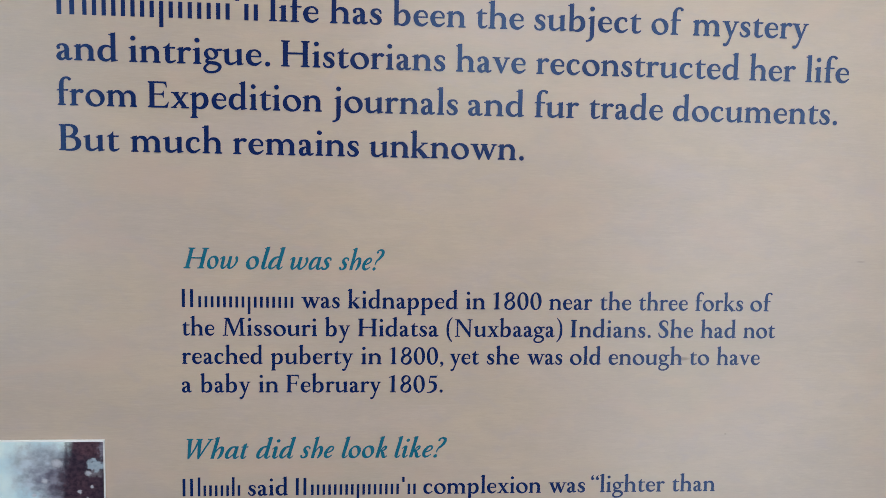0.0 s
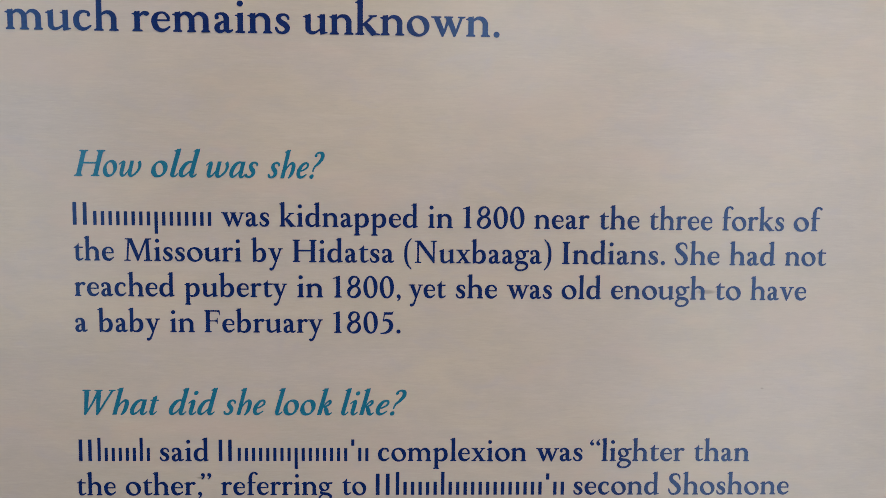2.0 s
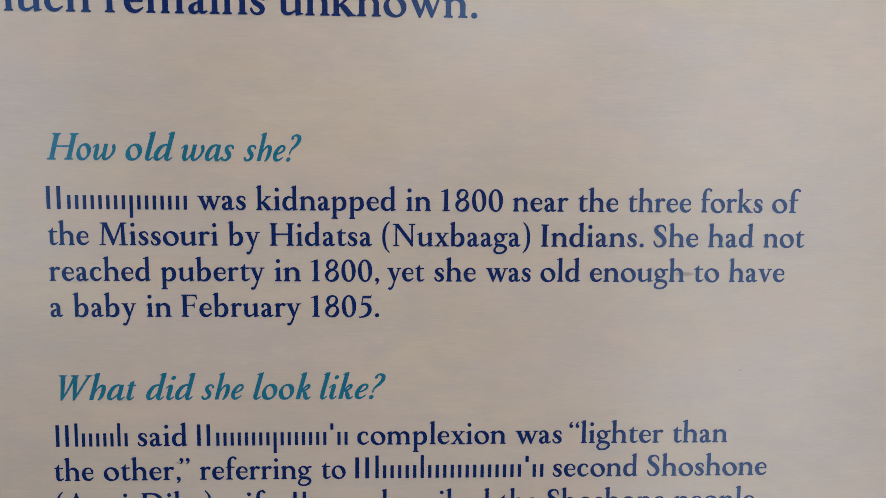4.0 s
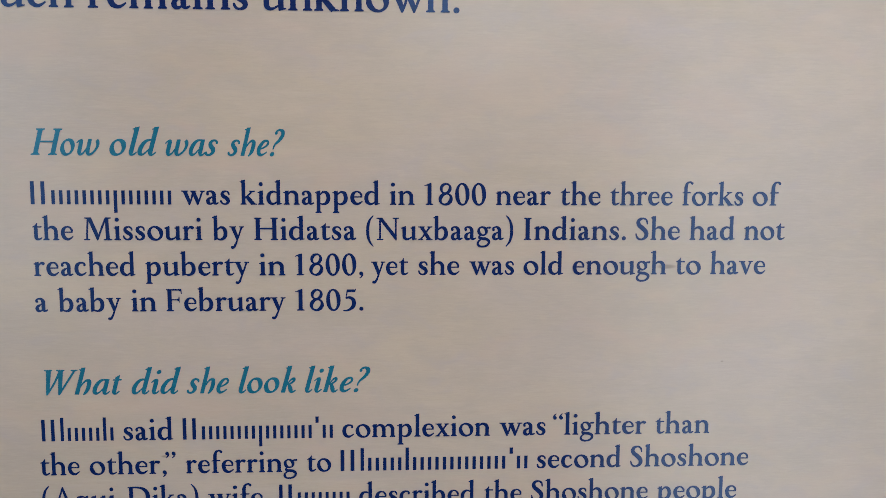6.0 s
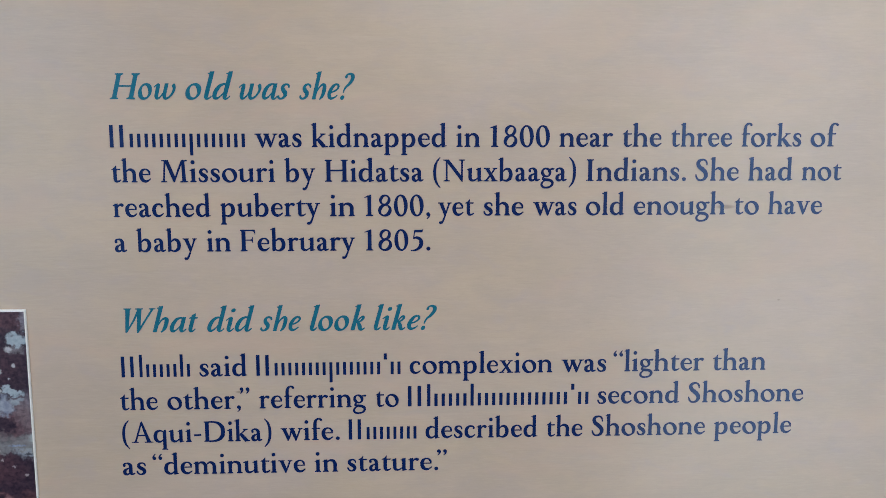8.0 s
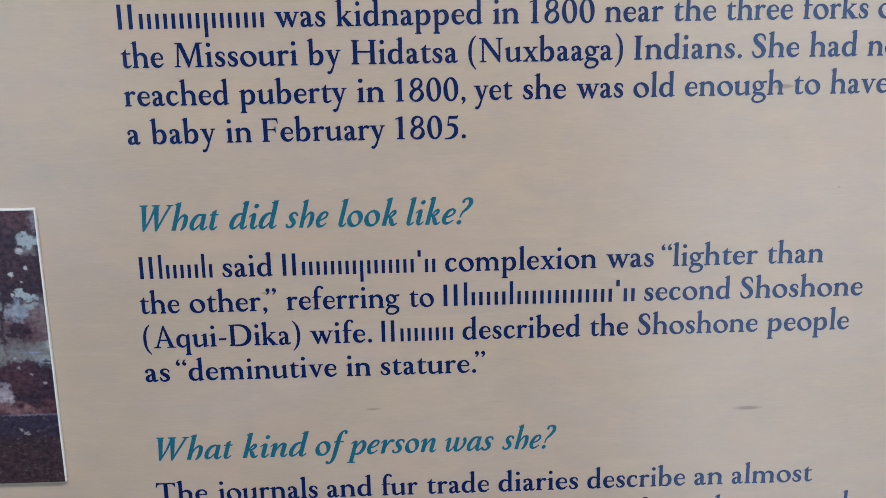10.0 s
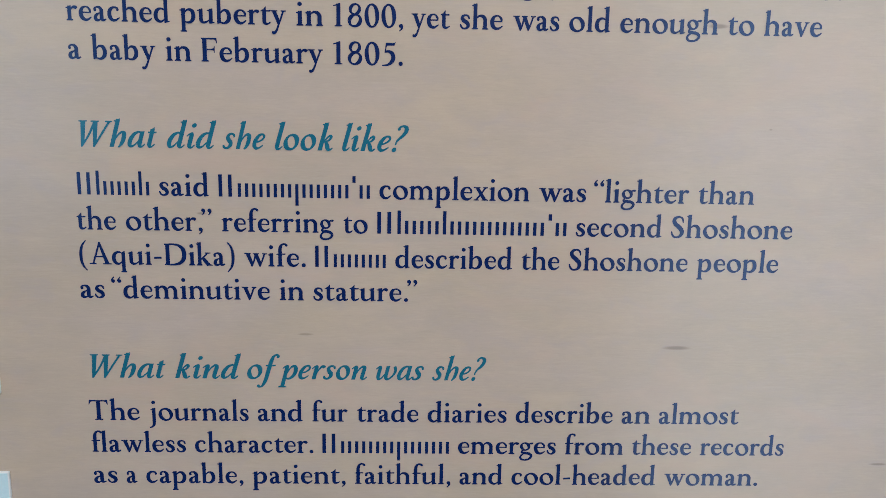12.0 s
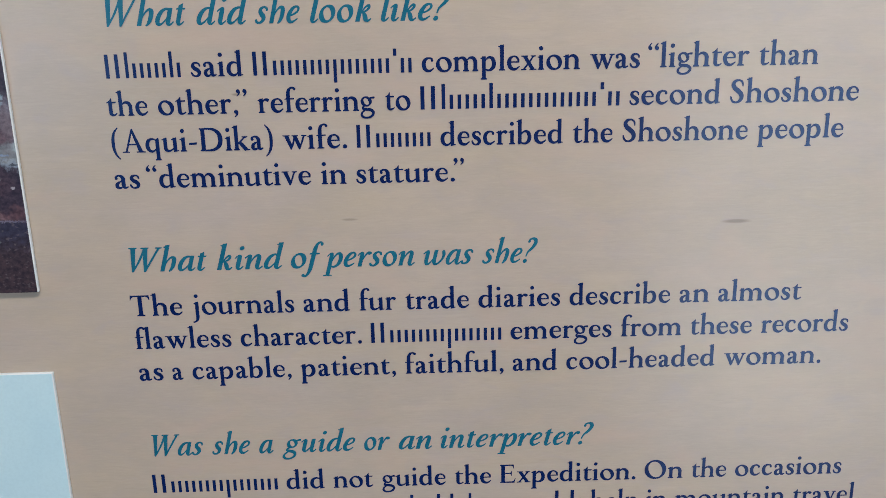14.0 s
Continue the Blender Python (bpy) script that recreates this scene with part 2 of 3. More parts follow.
    mass(-12, 32.4, 14, 0.45, (0.10, 0.10, 0.17), (0.20, 0.20, 0.29), 0.5, 0.8, True)
    mass(-15, 24.5, 1.7, 0.9, (0.34, 0.36, 0.41), (0.48, 0.50, 0.55), 0.5, 0.7)
    nt.links.new(state["c"], b.inputs["Base Color"])
    relief(nt, b, leaf, 0.05, 0.0003)
    return m


def pale_print_material():
    m, nt, b = material("pale_blue_print", 0.38, 0, 0.45)
    big = noisy(nt, 16, 3, 0.5, warp=0.4)
    fine = noisy(nt, 700, 3, 0.6)
    c = blend(nt, span(nt, big, 0.35, 0.68), (0.55, 0.79, 0.92), (0.60, 0.83, 0.94))
    c = blend(nt, span(nt, fine, 0.4, 0.7, 0, 0.15), c, (0.37, 0.59, 0.72))
    nt.links.new(c, b.inputs["Base Color"])
    return m


def plain_material(name, a, c2, scale, rough, bump=0.1, dist=0.002, spec=0.4):
    m, nt, b = material(name, rough, 0, spec)
    n1, n2 = noisy(nt, scale, 4, 0.6), noisy(nt, scale * 14, 3, 0.6)
    c = blend(nt, span(nt, n1, 0.35, 0.68), a, c2)
    c = blend(nt, span(nt, n2, 0.4, 0.75, 0, 0.25), c, tuple(0.8 * v for v in a))
    nt.links.new(c, b.inputs["Base Color"])
    relief(nt, b, n2, bump, dist)
    return m


def glass_material():
    m, nt, b = material("window_glass", 0.02, 0, 0.5)
    b.inputs["Transmission Weight"].default_value = 1.0
    return m


# glowing face of the added fill light
def glow_material():
    m, nt, b = material("fill_diffuser", 0.5)
    b.inputs["Base Color"].default_value = (0.9, 0.85, 0.75, 1)
    b.inputs["Emission Color"].default_value = (1.0, 0.80, 0.58, 1)
    b.inputs["Emission Strength"].default_value = 3.0
    return m


BOARD = panel_material()
NAVY = ink_material("navy_ink", (0.002, 0.012, 0.094), (0.006, 0.034, 0.168))
TEAL = ink_material("teal_ink", (0.008, 0.130, 0.225), (0.028, 0.195, 0.300))
PAINTING = painting_material()
PALE = pale_print_material()
WHITE_CORE = plain_material("white_mount_board", (0.72, 0.80, 0.88), (0.78, 0.85, 0.91), 60, 0.5, 0.15, 0.0003)
WALL = plain_material("wall_paint", (0.48, 0.43, 0.37), (0.52, 0.47, 0.40), 3, 0.75)
DARK_WALL = plain_material("brown_wall_paint", (0.20, 0.165, 0.135), (0.23, 0.19, 0.155), 3, 0.75)
CEILING = plain_material("ceiling_paint", (0.70, 0.68, 0.64), (0.74, 0.72, 0.68), 4, 0.85)
FLOOR = plain_material("carpet", (0.13, 0.105, 0.085), (0.17, 0.14, 0.11), 12, 0.95, 0.5, 0.004, 0.1)
FRAME = plain_material("white_frame_paint", (0.72, 0.71, 0.68), (0.76, 0.75, 0.72), 10, 0.45)
EARTH = plain_material("grass_and_earth", (0.07, 0.09, 0.035), (0.13, 0.12, 0.06), 0.6, 0.95, 0.4, 0.02)
GLASS, GLOW = glass_material(), glow_material()


# ---- building helpers ----
def box(bm, x0, x1, y0, y1, z0, z1):
    v = [bm.verts.new((x, y, z)) for x in (x0, x1) for y in (y0, y1) for z in (z0, z1)]
    for f in ((0, 1, 3, 2), (4, 6, 7, 5), (0, 4, 5, 1), (2, 3, 7, 6), (0, 2, 6, 4), (1, 5, 7, 3)):
        bm.faces.new([v[i] for i in f])
    return bm


def bevel(bm, width, segments=2):
    bmesh.ops.recalc_face_normals(bm, faces=bm.faces)
    bmesh.ops.bevel(bm, geom=list(bm.edges), offset=width, segments=segments, profile=0.5, affect="EDGES")
    return bm


def to_object(name, bm, mat):
    bmesh.ops.recalc_face_normals(bm, faces=bm.faces)
    me = bpy.data.meshes.new(name)
    bm.to_mesh(me)
    bm.free()
    me.materials.append(mat)
    return new(name, me)


def part(name, bm, mat, parent, label=""):
    o = to_object(name, bm, mat)
    o.parent = parent
    if label:
        o["label"] = label
    return o


def thing(name, label, category, at=(0, 0, 0), group="", kind=""):
    o = new(name)
    o.location = at
    return tagged(o, label, category, group, kind)


# ---- the room ----
def structure(name, bm, mat, label):
    return tagged(to_object(name, bm, mat), label, name.split("_")[0], kind="structure")


T = 0.15
structure("floor", box(bmesh.new(), X0 - T, X1 + T, Y0 - T, Y1 + T, -0.1, 0), FLOOR, "brown short-pile carpet floor of the exhibit room")
structure("ceiling", box(bmesh.new(), X0 - T, X1 + T, Y0 - T, Y1 + T, H, H + 0.1), CEILING, "off-white painted ceiling of the exhibit room")
structure("wall_north", box(bmesh.new(), X0 - T, X1 + T, Y1, Y1 + T, 0.0, H), WALL, "beige painted wall behind the text panel")
structure("wall_west", box(bmesh.new(), X0 - T, X0, Y0, Y1, 0.0, H), DARK_WALL, "plain brown painted side wall")
structure("wall_east", box(bmesh.new(), X1, X1 + T, Y0, Y1, 0.0, H), WALL, "plain beige painted side wall")
bm = bmesh.new()
box(bm, X0 - T, FILL_WIN2[0], Y0 - T, Y0, 0, H)
box(bm, FILL_WIN2[1], FILL_WIN3[0], Y0 - T, Y0, 0, H)
box(bm, FILL_WIN3[1], WIN[0], Y0 - T, Y0, 0, H)
box(bm, WIN[1], X1 + T, Y0 - T, Y0, 0, H)
for w in (WIN, FILL_WIN2, FILL_WIN3):
    box(bm, w[0], w[1], Y0 - T, Y0, 0, w[2])
    box(bm, w[0], w[1], Y0 - T, Y0, w[3], H)
structure("wall_south", bm, DARK_WALL, "brown painted wall with one window opening and two more for the added windows")
bm = bmesh.new()
box(bm, -400, 400, -400, 400, -0.32, -0.3)
structure("ground", bm, EARTH, "grass and earth outside the window")


def window(name, label, w):
    win = thing(name, label, "window", kind="structure")
    fy0, fy1, e = Y0 - 0.10, Y0 - 0.04, 0.05
    xm = (w[0] + w[1]) / 2
    for x0, x1, z0, z1 in ((w[0], w[0] + e, w[2], w[3]), (w[1] - e, w[1], w[2], w[3]), (w[0] + e, w[1] - e, w[2], w[2] + e), (w[0] + e, w[1] - e, w[3] - e, w[3])):
        part("window_frame", bevel(box(bmesh.new(), x0, x1, fy0, fy1, z0, z1), 0.004), FRAME, win)
    part("mullion", bevel(box(bmesh.new(), xm - 0.025, xm + 0.025, fy0, fy1, w[2] + e, w[3] - e), 0.004), FRAME, win)
    for x0, x1 in ((w[0] + e, xm - 0.025), (xm + 0.025, w[1] - e)):
        p = part("pane", box(bmesh.new(), x0, x1, fy0 + 0.026, fy0 + 0.032, w[2] + e, w[3] - e), GLASS, win)
        p.visible_shadow = False


window("window_1", "large white-framed window opposite the panel", WIN)
# the next two are added only as openings for the fill lamps
window("fill_window_2", "added unseen white-framed window, for dim glare on the left of the panel", FILL_WIN2)
window("fill_window_3", "added unseen low white-framed window high in the wall, for glare on the upper text", FILL_WIN3)

# unseen housing, made up to hold the warm fill lamp
cl = thing("fill_ceiling_light", "added unseen white ceiling light with a warm glowing diffuser, for fill", "light", (0.35, -0.95, H))
part("frame", bevel(box(bmesh.new(), -0.60, 0.60, -0.30, 0.30, -0.05, 0.0), 0.006), FRAME, cl)
part("diffuser", bevel(box(bmesh.new(), -0.56, 0.56, -0.26, 0.26, -0.062, -0.051), 0.003), GLOW, cl)

# ---- the text panel ----
panel = thing("text_panel", "pale wood-grained exhibit panel printed with dark blue serif text", "information panel", (0, 0, 0))
part("board", bevel(box(bmesh.new(), -0.46, 0.62, 0.0, 0.029, 0.92, 1.86), 0.0015), BOARD, panel, "pale birch-coloured board with fine level grain")

# letters: an old-style book face and its italic, drawn with pen strokes, wedges and serifs, 1000 units to the em
XH, CAP, ASC, DESC = 0.412, 0.672, 0.725, -0.245
ADVANCE = dict(zip("abcdefghijklmnopqrstuvwxyz", (412, 510, 412, 512, 418, 310, 446, 522, 252, 250, 500, 248, 790, 522, 506, 516, 508, 362, 350, 322, 518, 468, 700, 470, 455, 415)))
ADVANCE.update(zip("ABDEFHIMNOST", (690, 600, 770, 590, 545, 775, 352, 880, 775, 780, 490, 640)))
ADVANCE.update(zip("0158.,()-“”", (490, 470, 470, 490, 225, 235, 330, 330, 320, 395, 440)))
ITALIC = dict(zip("adefghiklnoprstuwWH?", (440, 455, 365, 265, 425, 455, 250, 430, 240, 475, 420, 455, 345, 325, 285, 475, 650, 880, 740, 370)))
SLANT = 0.27
INK = 13  # spread of the ink, added to every thickness


class Pen:
    """Collects the flat pieces of one letter, each a hair above the last."""

    def __init__(self):
        self.verts, self.faces, self.lift = [], [], 0.0

    def poly(self, *points):
        k = len(self.verts)
        self.lift += 0.0022
        self.verts += [(x / 1000, y / 1000, self.lift) for x, y in points]
        self.faces.append(tuple(range(k, k + len(points))))

    def stroke(self, *nodes, closed=False, steps=5):
        """A smooth stroke through nodes of x, y and thickness; it rises a little, so that a loop lies over its own beginning."""
        p = [np.array(q, float) for q in nodes]
        n = len(p)
        line_pts = []
        for i in range(n if closed else n - 1):
            a, b, c, d = (p[(i + j) % n] if closed else p[min(max(i + j, 0), n - 1)] for j in (-1, 0, 1, 2))
            for s in range(steps):
                t = s / steps
                line_pts.append(0.5 * (2 * b + (c - a) * t + (2 * a - 5 * b + 4 * c - d) * t * t + (3 * b - a - 3 * c + d) * t ** 3))
        if not closed:
            line_pts.append(p[-1])
        m, k = len(line_pts), len(self.verts)
        self.lift += 0.0022
        for i, q in enumerate(line_pts):
            a, b = (line_pts[i - 1], line_pts[(i + 1) % m]) if closed else (line_pts[max(i - 1, 0)], line_pts[min(i + 1, m - 1)])
            way = (b - a)[:2]
            side = np.array((-way[1], way[0])) / max(np.hypot(*way), 1e-6) * (q[2] + INK) / 2
            self.verts += [((q[0] + s * side[0]) / 1000, (q[1] + s * side[1]) / 1000, self.lift + 0.002 * i / m) for s in (1, -1)]
        for i in range(m if closed else m - 1):
            j = (i + 1) % m
            self.faces.append((k + 2 * i, k + 2 * i + 1, k + 2 * j + 1, k + 2 * j))
        self.lift += 0.002

    def ring(self, cx, cy, rx, ry, thick, thin, tilt=20):
        """A closed bowl, thickest a little below the middle on the left and above it on the right."""
        nodes = []
        for i in range(24):
            a = math.tau * i / 24
            w = thin + (thick - thin) * abs(math.cos(a - radians(tilt))) ** 1.7
            nodes.append((cx + (rx - w / 2) * math.cos(a), cy + (ry - w / 2) * math.sin(a), w))
        self.stroke(*nodes, closed=True, steps=2)

    def dot(self, x, y, r):
        self.poly(*((x + r * math.cos(math.tau * i / 14), y + r * math.sin(math.tau * i / 14)) for i in range(14)))

    def stem(self, x, y0, y1, w=98):
        e = INK / 2
        self.poly((x - e, y0), (x + w + e, y0), (x + w + e, y1), (x - e, y1))

    def foot(self, x, y=0, w=98, left=46, right=46, up=1):
        """A bracketed serif under a stem; up=-1 sets it on top."""
        pts = []
        if left:
            pts += [(x, y + up * 82), (x - 12, y + up * 46), (x - left, y + up * 30), (x - left, y)]
        else:
            pts += [(x, y + up * 74), (x, y)]
        if right:
            pts += [(x + w + right, y), (x + w + right, y + up * 30), (x + w + 12, y + up * 46), (x + w, y + up * 82)]
        else:
            pts += [(x + w, y), (x + w, y + up * 74)]
        self.poly(*pts)

    def slab(self, x0, x1, y, up=1):
        self.poly((x0, y), (x1, y), (x1, y + up * 29), ((x0 + x1) / 2, y + up * 48), (x0, y + up * 29))

    def flag(self, x, y, w=98, reach=56):
        """The sloping wedge at the head of a stem."""
        self.poly((x + w, y + 14), (x + w - 14, y + 11), (x, y - 28), (x - reach, y - 42), (x - reach, y - 60), (x - 14, y - 74), (x, y - 100), (x + w, y - 100))

    # groups of strokes that several letters share
    def arch(self, x0, x1, w=98):
        """From the stem that ends at x0 over to the stem that begins at x1, and down it."""
        s = (x1 - x0) / 190
        self.stroke((x0 - 8, 318, 22), (x0 + 42 * s, 366, 40), (x0 + 100 * s, 386, 60), (x1 - 8, 364, 86), (x1 + w * 0.46, 288, w), (x1 + w / 2, 200, w), (x1 + w / 2, 0, w))

    def left_bowl(self, x):
        """An open bowl against the left side of a stem that begins at x."""
        self.stroke((x + 8, 350, 26), (x - 58, 384, 40), (x - 140, 380, 58), (x - 218, 318, 92), (x - 248, 205, 106), (x - 225, 98, 100), (x - 162, 38, 72), (x - 95, 26, 52), (x - 34, 56, 34), (x + 10, 98, 24))

    def right_bowl(self, x):
        """An open bowl against the right side of a stem that ends at x."""
        self.stroke((x - 8, 296, 22), (x + 52, 358, 40), (x + 122, 382, 60), (x + 205, 338, 94), (x + 244, 220, 106), (x + 222, 105, 100), (x + 152, 36, 68), (x + 75, 18, 44), (x - 6, 44, 34))

    def out(self, x, y=120):
        """The hooked exit of an italic stem with its middle at x."""
        self.stroke((x, y + 30, 94), (x + 2, y - 40, 92), (x + 22, 28, 64), (x + 66, 18, 40), (x + 112, 60, 24), (x + 130, 92, 18))

    def entry(self, x):
        """The hooked entry of an italic stem with its middle at x, and the stem."""
        self.stroke((x - 112, 305, 18), (x - 76, 348, 26), (x - 36, 374, 46), (x - 6, 366, 84), (x, 310, 95), (x, 150, 95))


def comma(p, x, y):
    p.dot(x, y, 60)
    p.stroke((x + 34, y + 4, 52), (x + 30, y - 50, 46), (x - 2, y - 108, 26), (x - 46, y - 146, 12))


def quote(p, x, turn):
    """A raised quotation mark with its head at x; turn=-1 opens."""
    y = 640 if turn > 0 else 545
    p.dot(x, y, 58)
    p.stroke((x + 30 * turn, y + 4 * turn, 52), (x + 30 * turn, y - 40 * turn, 48), (x + 2 * turn, y - 100 * turn, 26), (x - 40 * turn, y - 140 * turn, 12))


def roman(p, ch):
    """The upright letters."""
    X, A, C, D = XH * 1000, ASC * 1000, CAP * 1000, DESC * 1000
    if ch == "a":
        p.dot(82, 312, 42)
        p.stroke((62, 318, 46), (84, 366, 48), (150, 394, 38), (218, 376, 70), (264, 312, 96), (268, 220, 98), (268, 110, 98), (286, 46, 80), (332, 30, 46), (396, 62, 22))
        p.stroke((262, 244, 24), (178, 212, 38), (108, 160, 78), (88, 98, 96), (110, 44, 82), (162, 24, 56), (222, 50, 34), (262, 88, 24))
    elif ch == "b":
        p.stem(60, 22, A), p.flag(60, A), p.right_bowl(158)
        p.poly((60, 60), (60, -2), (72, -8), (158, 22), (158, 60))
    elif ch == "c":
        p.dot(326, 322, 36)
        p.stroke((342, 318, 40), (312, 372, 48), (246, 392, 42), (176, 380, 60), (108, 318, 94), (84, 214, 106), (106, 108, 102), (168, 44, 78), (244, 32, 58), (316, 64, 36), (378, 112, 18))
    elif ch == "d":
        p.stem(330, 30, A), p.flag(330, A), p.left_bowl(330)
        p.poly((330, 90), (330, 0), (352, -12), (486, 24), (486, 46), (440, 50), (428, 90))
    elif ch == "e":
        p.stroke((356, 236, 34), (348, 308, 54), (286, 380, 40), (206, 393, 36), (128, 350, 74), (86, 262, 104), (88, 172, 106), (124, 86, 100), (190, 38, 76), (262, 32, 58), (330, 66, 36), (388, 114, 18))
        p.poly((90, 216), (380, 216), (382, 256), (90, 256))
    elif ch == "f":
        p.stem(84, 0, 520), p.foot(84, right=58)
        p.stroke((133, 470, 98), (138, 570, 94), (172, 664, 66), (232, 704, 44), (292, 700, 48), (338, 664, 60))
        p.dot(326, 668, 40)
        p.poly((24, 370), (294, 370), (302, 412), (84, 412), (24, 392))
    elif ch == "g":
        p.ring(190, 268, 160, 144, 86, 38)
        p.stroke((286, 344, 34), (344, 372, 40), (416, 376, 52), (440, 368, 40))
        p.stroke((136, 146, 30), (92, 108, 46), (100, 62, 66), (196, 44, 78), (306, 28, 78), (384, -28, 74), (384, -100, 62), (312, -172, 50), (206, -198, 44), (102, -184, 52), (46, -122, 62), (64, -48, 46), (122, 4, 34), (170, 40, 28))
    elif ch in "hn":
        p.stem(66, 0, A if ch == "h" else X), p.flag(66, A if ch == "h" else X), p.foot(66, right=40)
        p.arch(164, 354), p.foot(354, left=40)
    elif ch in "il":
        p.stem(76, 0, X if ch == "i" else A), p.flag(76, X if ch == "i" else A), p.foot(76)
        if ch == "i":
            p.dot(120, 606, 62)
    elif ch == "j":
        p.stem(80, -60, X), p.flag(80, X), p.dot(124, 606, 62)
        p.stroke((129, -30, 98), (126, -110, 90), (96, -186, 60), (40, -232, 36), (-24, -244, 30))
    elif ch == "k":
        p.stem(60, 0, A), p.flag(60, A), p.foot(60, right=36)
        p.stroke((150, 196, 36), (240, 272, 38), (320, 352, 36), (348, 392, 36)), p.slab(276, 446, X, -1)
        p.stroke((196, 244, 70), (270, 164, 104), (350, 66, 106), (396, 16, 104)), p.slab(318, 508, 0)
    elif ch == "m":
        for x in (66, 338, 610):
            p.stem(x, 0, X if x == 66 else 200), p.foot(x, left=40, right=38)
        p.flag(66, X), p.arch(164, 338), p.arch(436, 610)
    elif ch == "o":
        p.ring(253, 203, 224, 215, 108, 42)
    elif ch == "p":
        p.stem(66, D, X), p.flag(66, X), p.foot(66, D), p.right_bowl(164)
    elif ch == "q":
        p.stem(330, D, 380), p.foot(330, D), p.left_bowl(330)
        p.poly((330, 330), (330, 372), (400, 418), (428, 418), (428, 330))
    elif ch == "r":
        p.stem(66, 0, X), p.flag(66, X), p.foot(66, right=54)
        p.stroke((156, 304, 22), (200, 362, 40), (246, 382, 62), (298, 368, 86), (332, 340, 60))
    elif ch == "s":
        p.stroke((288, 284, 26), (278, 340, 40), (244, 380, 40), (186, 394, 38), (116, 368, 66), (92, 304, 88), (140, 238, 100), (222, 186, 104), (264, 112, 92), (232, 44, 66), (164, 18, 40), (98, 34, 42), (58, 86, 44), (44, 142, 24))
    elif ch == "t":
        p.poly((22, 376), (180, 376), (180, 516), (166, 516), (112, 446), (22, 394)), p.poly((178, 370), (298, 370), (310, 413), (178, 413))
        p.stroke((131, 390, 98), (131, 150, 98), (134, 86, 96), (160, 40, 76), (212, 28, 48), (270, 48, 30), (312, 82, 18))
    elif ch == "u":
        p.flag(58, X), p.flag(344, X), p.stem(344, 40, X)
        p.stroke((107, 400, 98), (107, 160, 98), (114, 84, 94), (160, 36, 70), (220, 30, 50), (288, 58, 32), (352, 106, 22))
        p.poly((344, 90), (344, 0), (362, -12), (498, 24), (498, 46), (452, 50), (442, 90))
    elif ch in "vwy":
        for x in (0, 240) if ch == "w" else (0,):
            p.poly((50 + x, 396), (174 + x, 396), (290 + x, 92), (250 + x, -14), (222 + x, -14))
            p.stroke((238 + x, -6, 28), (300 + x, 160, 40), ((384 if ch != "w" or x else 356) + x, 398, 40))
            p.slab(x + (8 if not x else 30), 214 + x, X, -1)
        p.slab(548 if ch == "w" else 308, 700 if ch == "w" else 458, X, -1)
        if ch == "y":
            p.stroke((262, 60, 36), (206, -90, 46), (156, -190, 58), (104, -226, 60), (66, -216, 50)), p.dot(82, -212, 40)
    elif ch == "x":
        p.poly((54, 400), (176, 400), (420, 12), (296, 12)), p.stroke((84, 14, 38), (228, 190, 40), (374, 398, 38))
        p.slab(18, 216, X, -1), p.slab(296, 446, X, -1), p.slab(14, 172, 0), p.slab(258, 462, 0)
    elif ch == "A":
        p.stroke((132, 10, 44), (244, 356, 46), (350, 680, 40)), p.poly((318, 640), (340, 700), (366, 700), (636, 10), (506, 10))
        p.poly((194, 216), (484, 216), (468, 262), (208, 262)), p.slab(20, 238, 0), p.slab(428, 706, 0)
    elif ch == "B":
        p.stem(92, 0, C, 110), p.foot(92, w=110, right=0), p.foot(92, C, 110, right=0, up=-1)
        p.stroke((196, 652, 38), (312, 650, 46), (398, 606, 84), (430, 522, 104), (398, 424, 80), (310, 366, 42), (196, 358, 34))
        p.stroke((250, 360, 34), (372, 346, 54), (462, 288, 96), (494, 190, 116), (458, 84, 88), (352, 24, 48), (196, 18, 38))
    elif ch == "D":
        p.stem(92, 0, C, 110), p.foot(92, w=110, right=0), p.foot(92, C, 110, right=0, up=-1)
        p.stroke((196, 652, 40), (350, 650, 46), (504, 612, 74), (622, 500, 114), (658, 338, 122), (622, 172, 114), (504, 60, 76), (350, 22, 48), (196, 20, 40))
    elif ch in "EF":
        p.stem(92, 0, C, 110), p.foot(92, w=110, right=0 if ch == "E" else 60), p.foot(92, C, 110, right=0, up=-1)
        p.poly((196, C), (496, C), (512, 520), (492, 518), (466, 600), (416, 626), (196, 626))
        p.poly((196, 366), (196, 330), (350, 330), (400, 316), (418, 258), (438, 258), (438, 440), (418, 440), (400, 382), (350, 366))
        if ch == "E":
            p.poly((196, 0), (524, 0), (562, 158), (542, 162), (494, 76), (430, 48), (196, 48))
    elif ch in "HI":
        for x in (92, 572) if ch == "H" else (121,):
            p.stem(x, 0, C, 110), p.foot(x, w=110, left=56, right=56), p.foot(x, C, 110, 56, 56, -1)
        if ch == "H":
            p.poly((196, 320), (578, 320), (578, 370), (196, 370))
    elif ch == "M":
        p.stroke((132, 10, 42), (152, 340, 44), (178, 660, 44)), p.poly((150, C), (272, C), (476, 150), (440, -10), (418, -10))
        p.stroke((434, 10, 34), (560, 350, 46), (684, 656, 44)), p.poly((660, C), (756, C), (790, 10), (676, 10))
